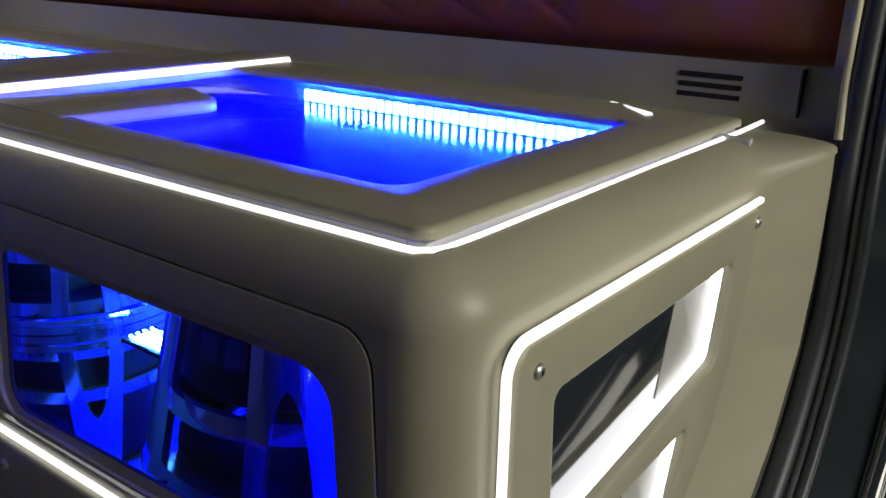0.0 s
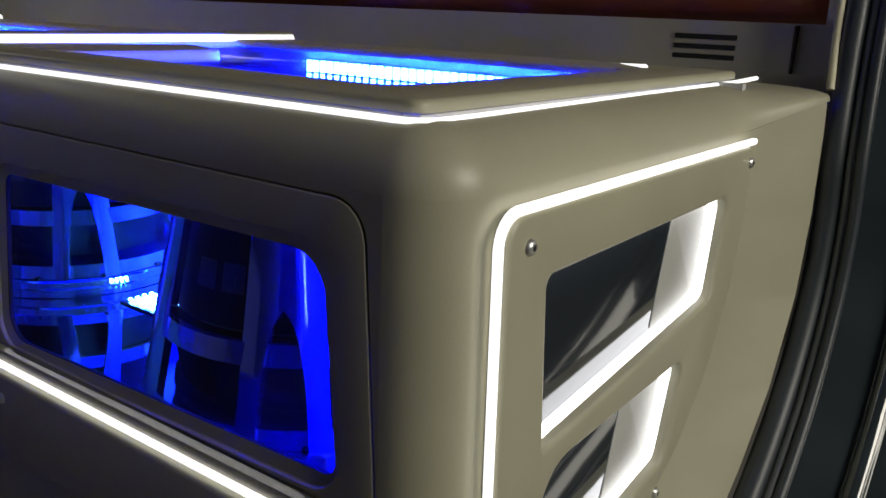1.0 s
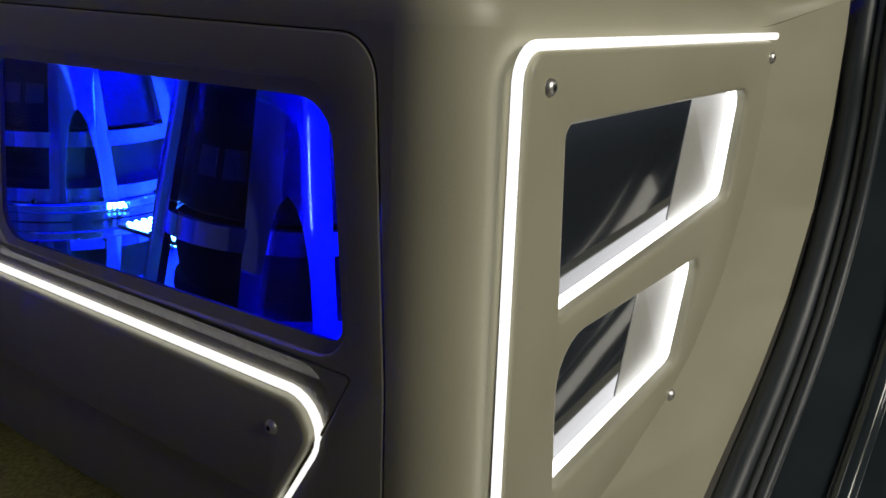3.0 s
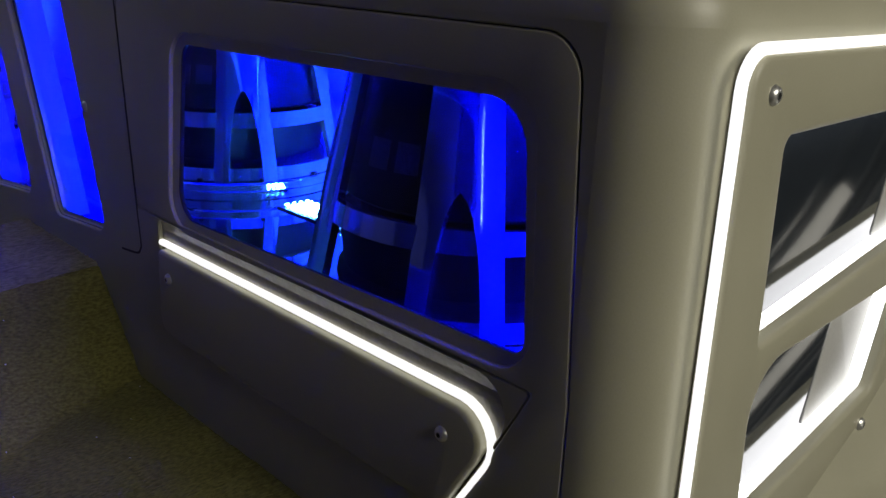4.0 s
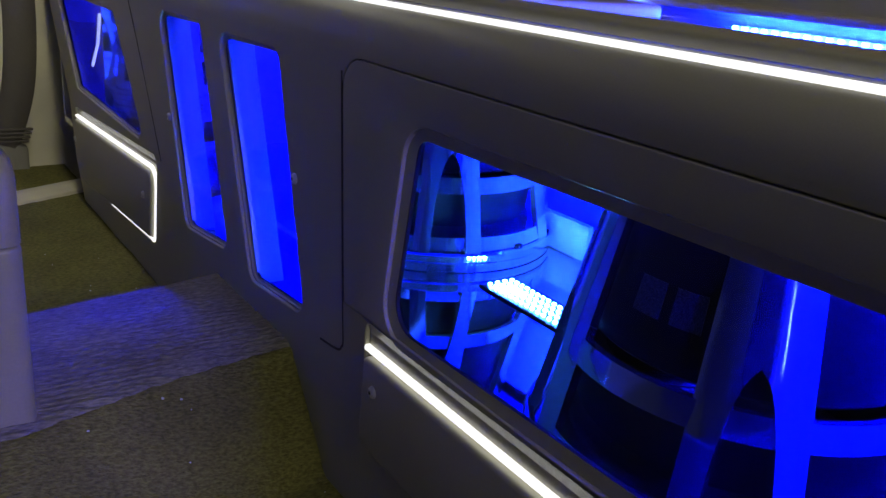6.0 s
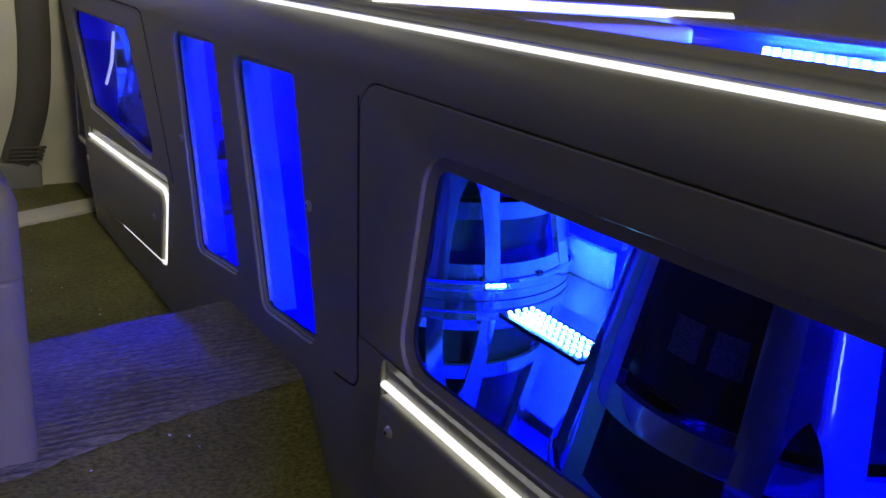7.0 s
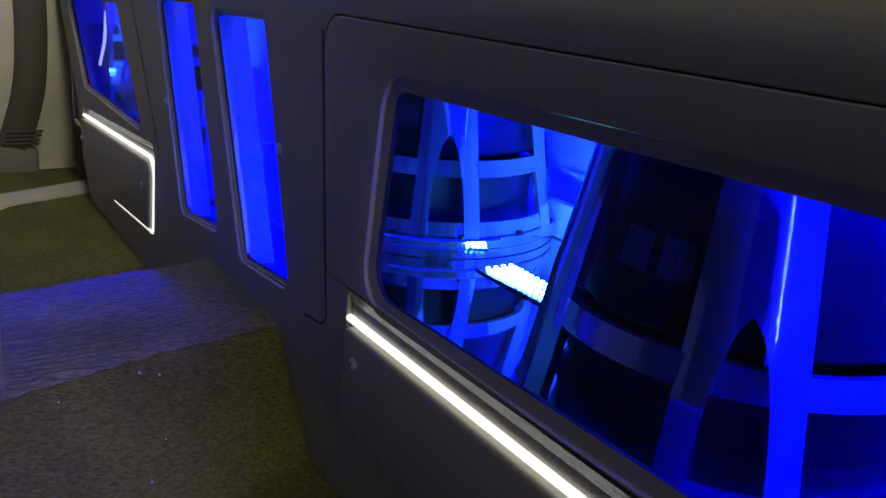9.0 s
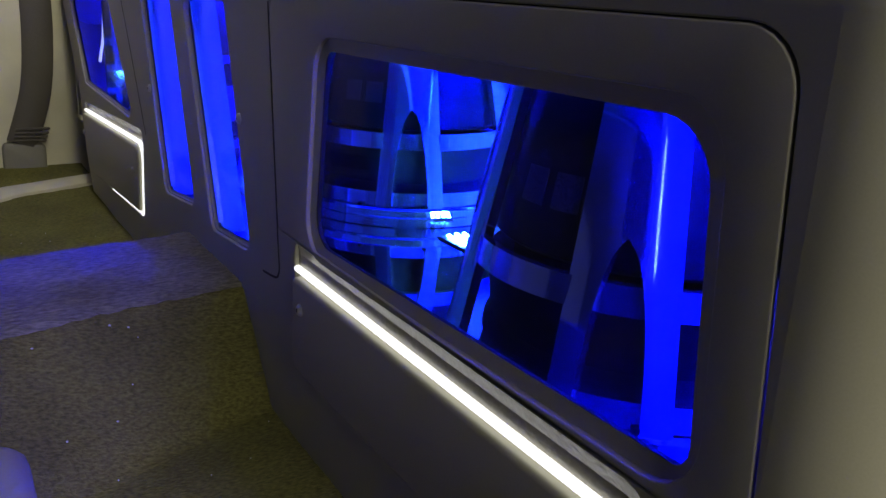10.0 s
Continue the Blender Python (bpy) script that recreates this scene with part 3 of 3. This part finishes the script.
# added strip that blocks the tape's reflection in the mirror floor
part("tape_screen", box(-1.02, -0.500, 0.4635, 0.4655, 0.540, 0.5605, 0), BLACK, BOX, "black strip added to screen the light tape from the mirror", smooth=False)
# unseen upright light, added to give the near spoke its blue and highlight
dots((-0.0675, 0.040, 0.40), (-0.0675, 0.040, 0.54), 1, (0.0008, 0.0008, 0.11), TUBE_LED)
# behind the mirror: a pale rod made to glow and an added blue tape
part("pale_rod", sweep([(-1.625, 0.030, 0.395), (-1.575, 0.030, 0.44), (-1.552, 0.030, 0.492)], round_profile(0.0026), (0, 1, 0)), WHITE_LED, BOX, "thin pale rod made to glow")
dots((-1.78, 0.475, 0.558), (-1.50, 0.475, 0.558), 8, (0.003, 0.003, 0.002))
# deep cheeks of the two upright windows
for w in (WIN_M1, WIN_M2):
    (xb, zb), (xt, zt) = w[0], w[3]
    part("cheek", grid(lambda u, v: (xb + (xt - xb) * v - 0.001, 0.0068 + 0.029 * u, zb - 0.01 + (zt - zb + 0.02) * v), 2, 4, 0.004), CHEEK, BOX, "pale window cheek with blue light put in its colour", smooth=False)

# ---- loudspeakers ----
H0 = 0.274


def cone_r(z):
    return 0.151 - 0.22 * (z - 0.031)


def loudspeaker(x, y):
    S = thing("loudspeaker", (0, 0, 0), "inverted loudspeaker with a spoked aluminium basket", "loudspeaker", "loudspeakers in the box")
    part("flange", lathe([(0.120, 0.011), (0.158, 0.011), (0.160, 0.013), (0.160, 0.021), (0.158, 0.023), (0.120, 0.023)], 72), ALU, S)
    part("mounting_ring", lathe([(0.120, 0.0), (0.157, 0.0), (0.157, 0.010), (0.120, 0.010)], 72), ALU, S)
    for i in range(12):
        a = 2 * math.pi * (i + 0.5) / 12
        bm = lathe([(0.0005, 0.0275), (0.003, 0.0275), (0.0035, 0.026), (0.0035, 0.0235), (0.0005, 0.0235)], 10)
        bm.transform(Matrix.Translation((0.1535 * math.cos(a), 0.1535 * math.sin(a), 0)))
        part("bolt", bm, BLACK, S)
    part("band", lathe([(cone_r(0.093) - 0.006, 0.091), (cone_r(0.093), 0.091), (cone_r(0.109), 0.110), (cone_r(0.109) - 0.006, 0.110)], 72), ALU, S)
    part("collar", lathe([(cone_r(0.243) - 0.03, 0.238), (cone_r(0.238), 0.238), (cone_r(0.263), 0.263), (cone_r(0.263) - 0.03, 0.263)], 72), ALU, S)
    part("foot_ring", lathe([(0.124, 0.024), (0.1515, 0.024), (0.147, 0.040), (0.124, 0.036)], 72), ALU, S)
    half = radians(14.2)
    for i in range(5):
        c = radians(-52.5 + 72 * i)

        def spoke(u, v, side):
            z = 0.022 + 0.222 * v
            slot = 0.0
            if z < 0.137:
                slot = radians(8.2) * math.sqrt(max(0.0, 1 - ((z - 0.02) / 0.117) ** 2.2))
            a = slot + (half * (1.0 + 0.12 * (1 - v)) - slot) * u
            r = cone_r(z) + 0.006 * math.cos(a / half * math.pi / 2)
            return V((r * math.cos(c + side * a), r * math.sin(c + side * a), z))
        bm = grid(lambda u, v: spoke(u, v, 1), 5, 34)
        other = grid(lambda u, v: spoke(u, v, -1), 5, 34)
        tmp = bpy.data.meshes.new("tmp")
        other.to_mesh(tmp)
        other.free()
        bm.from_mesh(tmp)
        bpy.data.meshes.remove(tmp)
        bmesh.ops.remove_doubles(bm, verts=bm.verts, dist=1e-5)
        bmesh.ops.recalc_face_normals(bm, faces=bm.faces)
        bmesh.ops.solidify(bm, geom=bm.faces, thickness=0.008)
        part("spoke", bm, ALU, S)
    part("surround", lathe([(0.118, 0.024), (0.126, 0.030), (0.125, 0.040), (0.120, 0.046), (0.125, 0.092), (0.105, 0.092), (0.105, 0.024)], 64), CONE, S, "black ribbed cone surround")
    part("motor", lathe([(0.02, 0.111), (0.117, 0.111), (0.1205, 0.114), (cone_r(0.143) - 0.0095, 0.143), (cone_r(0.228) - 0.0095, 0.228), (cone_r(0.228) - 0.018, 0.235), (0.02, 0.235)], 64), BLACK, S, "black motor casing")
    for az in (-97, -82):
        part("label", grid(lambda u, v: (lambda a, z: V(((cone_r(z) - 0.009) * math.cos(a), (cone_r(z) - 0.009) * math.sin(a), z)))(radians(az + 11 * u), 0.144 + 0.024 * v), 6, 3, 0.0006), BADGE, S, "faint glittering grey label")
    S.matrix_world = Matrix.Translation((x, y, H0))
    return S


first = loudspeaker(-0.332, 0.201)
copy_thing(first, Matrix.Translation((-0.900, 0.300, H0)) @ Matrix.Rotation(radians(25), 4, "Z"))

# ---- behind the box ----
COVE = [(0.550, 0.5820), (0.585, 0.5825), (0.606, 0.5860), (0.616, 0.5940), (0.620, 0.608), (0.626, 0.652)]
cove = spline([(0, y, z) for y, z in COVE], 6)
wall_back = part("wall_back", grid(lambda u, v: (-1.88 + 1.904 * u, cove[round(v * (len(cove) - 1))].y, cove[round(v * (len(cove) - 1))].z), 20, len(cove) - 1), SKIN)
tagged(wall_back, "beige moulded upstand behind the box", "wall", kind="structure")
part("joint", box(-0.0232, -0.0212, 0.612, 0.630, 0.60, 0.650, 0), GROOVE, wall_back, smooth=False)
part("return", box(-0.055, 0.012, 0.566, 0.606, 0.50, 0.5815, 0.003), SKIN, wall_back, smooth=False)
jamb = tagged(part("wall_jamb", box(0.002, 0.028, 0.632, 0.67, 0.60, 0.85, 0.003), TRIM), "beige jamb trim beside the bench", "wall", kind="structure")


def vent():
    T = thing("air_vent", (-0.122, 0.622, 0.61), "small slotted air vent in beige trim", "air vent")
    # near-black boxes stand for the shade inside the slots
    for z in (0.6095, 0.6205, 0.6315):
        part("slot", box(-0.158, -0.086, 0.6195 + (z - 0.6095) * 0.09, 0.632, z, z + 0.0055, 0.001), SHADE, T)
    return T


vent()


def quilt(u, v):
    """The bench's front: a soft roll with diamond stitching along most of it."""
    x = -1.86 + 1.862 * u
    a = v * math.pi
    y = 0.660 - 0.055 * math.sin(a) ** 0.7
    z = 0.650 + 0.25 * v
    k = 0.0
    if x < -0.30:
        p, q = (x * 7.0 + z * 9.0) % 1.0, (x * 7.0 - z * 9.0) % 1.0
        e = min(min(p, 1 - p), min(q, 1 - q))
        k = -0.008 * math.exp(-(e / 0.06) ** 2) * min(1.0, max(0.0, (v - 0.06) / 0.12))
    end = max(0.0, (x + 0.028) / 0.03)
    return (x, y - k + 0.02 * end ** 2, z)


B = thing("bench_seat", (-0.85, 0.80, 0.652), "cognac leather bench with diamond stitching", "bench seat")
part("cushion", grid(quilt, 260, 40, -0.03), LEATHER, B)
part("cushion_top", box(-1.86, -0.022, 0.668, 1.37, 0.656, 0.90, 0.02), LEATHER, B)

# ---- door opening ----
SEAL = [(0.028, 0.615, 0.85), (0.028, 0.605, 0.72), (0.030, 0.588, 0.62), (0.034, 0.572, 0.53), (0.036, 0.572, 0.46), (0.037, 0.556, 0.378), (0.037, 0.510, 0.291), (0.037, 0.445, 0.225), (0.037, 0.353, 0.159), (0.037, 0.25, 0.09)]
D = thing("door_seal", (0.05, 0.12, 0.10), "black rubber door seal along the opening", "door seal")
for i, (dx, r) in enumerate(((0.003, 0.013), (0.0205, 0.0045), (0.030, 0.006))):
    part("bead", sweep(spline([(x + 0.006 + dx, y + 0.004 - dx * 0.2, z) for x, y, z in SEAL], 6), round_profile(r), (1, 0, 0)), SEALGREY if i == 1 else RUBBER, D, "lighter grey rounded lip" if i == 1 else "")
path = spline(SEAL, 6)
edge = part("trim_edge", sweep(spline([(0.022, 0.600, 0.80), (0.024, 0.590, 0.66), (0.030, 0.572, 0.590)], 6), round_profile(0.004), (1, 0, 0)), TRIM)
tagged(edge, "pale trim edge along the seal", "trim", kind="structure")


def jamb_skin(u, v):
    p = path[round(v * (len(path) - 1))]
    return (p.x + 0.03 + 0.5 * u, p.y + 0.01 + 0.05 * u + 0.02 * math.sin(u * 9), p.z - 0.03 * u)


frame_body = part("wall_body", grid(jamb_skin, 24, len(path) - 1, 0.004), PAINT)
part("ridge", sweep([(p.x + 0.092, p.y + 0.030, p.z - 0.004) for p in path], round_profile(0.012), (1, 0, 0)), PAINT, frame_body)
tagged(frame_body, "glossy black painted body by the open door", "car body", kind="structure")

# ---- far side ----
P = thing("pillar_trim", (-1.93, 0.0, FLOOR), "pale moulded pillar trim with a belt", "pillar trim")
part("panel", grid(lambda u, v: (-1.93 + 0.03 * math.sin(u * 3), -0.9 + 1.1 * u, 0.10 + 0.9 * v), 20, 6, 0.02), TRIM, P)
belt_path = spline([(-1.885, -0.045, 0.85), (-1.885, -0.045, 0.54), (-1.885, -0.047, 0.42), (-1.882, -0.060, 0.31), (-1.880, -0.095, 0.20)], 6)
part("belt_cover", sweep(belt_path, [(-0.030, -0.006), (-0.030, 0.004), (-0.02, 0.009), (0.02, 0.009), (0.030, 0.004), (0.030, -0.006)], (1, 0, 0)), BELT, P, "taupe belt guide")
for k in range(4):
    z = 0.206 + 0.008 * k
    part("strap_fold", box(-1.876, -1.866, -0.112 + 0.002 * k, -0.048 + 0.003 * k, z, z + 0.005, 0.002), BELT, P, "folded belt webbing")
part("buckle", plate([(-0.135, 0.110), (-0.068, 0.098), (-0.050, 0.145), (-0.050, 0.200), (-0.135, 0.205)], 0.012, [], 0.03, 0.006, Matrix(((0, 0, 1, -1.872), (1, 0, 0, 0), (0, 1, 0, 0), (0, 0, 0, 1)))), PLASTIC, P, "taupe plastic belt anchor")
sill = part("sill", sweep(spline([(-1.735, 0.10, 0.146), (-1.705, 0.01, 0.146), (-1.638, -0.14, 0.146), (-1.57, -0.32, 0.146), (-1.54, -1.2, 0.146)], 5), [(-0.04, -0.01), (-0.036, 0.010), (-0.016, 0.017), (0.016, 0.015), (0.032, 0.006), (0.036, -0.01)], (0, 0, 1)), TRIM)
tagged(sill, "pale door sill strip beside the carpet", "sill", kind="structure")

# ---- console on the tunnel, and the rail cover on the floor ----
C = thing("centre_console", (-0.80, -0.6, HUMP), "pale grey plastic centre console on the tunnel", "console")
CON = [(-0.96, -1.2), (-0.650, -1.2), (-0.650, -0.238), (-0.96, -0.238)]
part("lower_body", plate(CON, [0.03, 0.03, 0.012, 0.03], [], 0.19, 0.004, at(FLAT, 0.402)), PLASTIC, C)
part("upper_body", plate(CON, [0.03, 0.03, 0.012, 0.03], [], 0.075, 0.022, at(FLAT, 0.478)), PLASTIC, C)
R = thing("rail_cover", (-0.51, -0.32, FLOOR), "small pale grey rounded rail cover on carpet", "rail cover")
part("cover", plate([(-0.560, -0.42), (-0.468, -0.42), (-0.468, -0.221), (-0.560, -0.221)], 0.025, [], 0.06, 0.016, at(FLAT, FLOOR + 0.055)), PLASTIC, R)

# ---- lint on the carpet ----
random.seed(5)
bm = bmesh.new()
for i in range(150):
    x, y = random.uniform(-1.35, -0.25), random.uniform(-0.5, -0.01)
    r = random.uniform(0.0006, 0.0016)
    bmesh.ops.create_icosphere(bm, subdivisions=1, radius=r, matrix=Matrix.Translation((x, y, floor_height(x, y) + r * 0.6)) @ Matrix.Diagonal((random.uniform(0.6, 1.8), 1, 0.6, 1)))
tagged(part("carpet_lint", bm, STRIP), "pale specks of lint scattered over the carpet", "lint", kind="stuff")
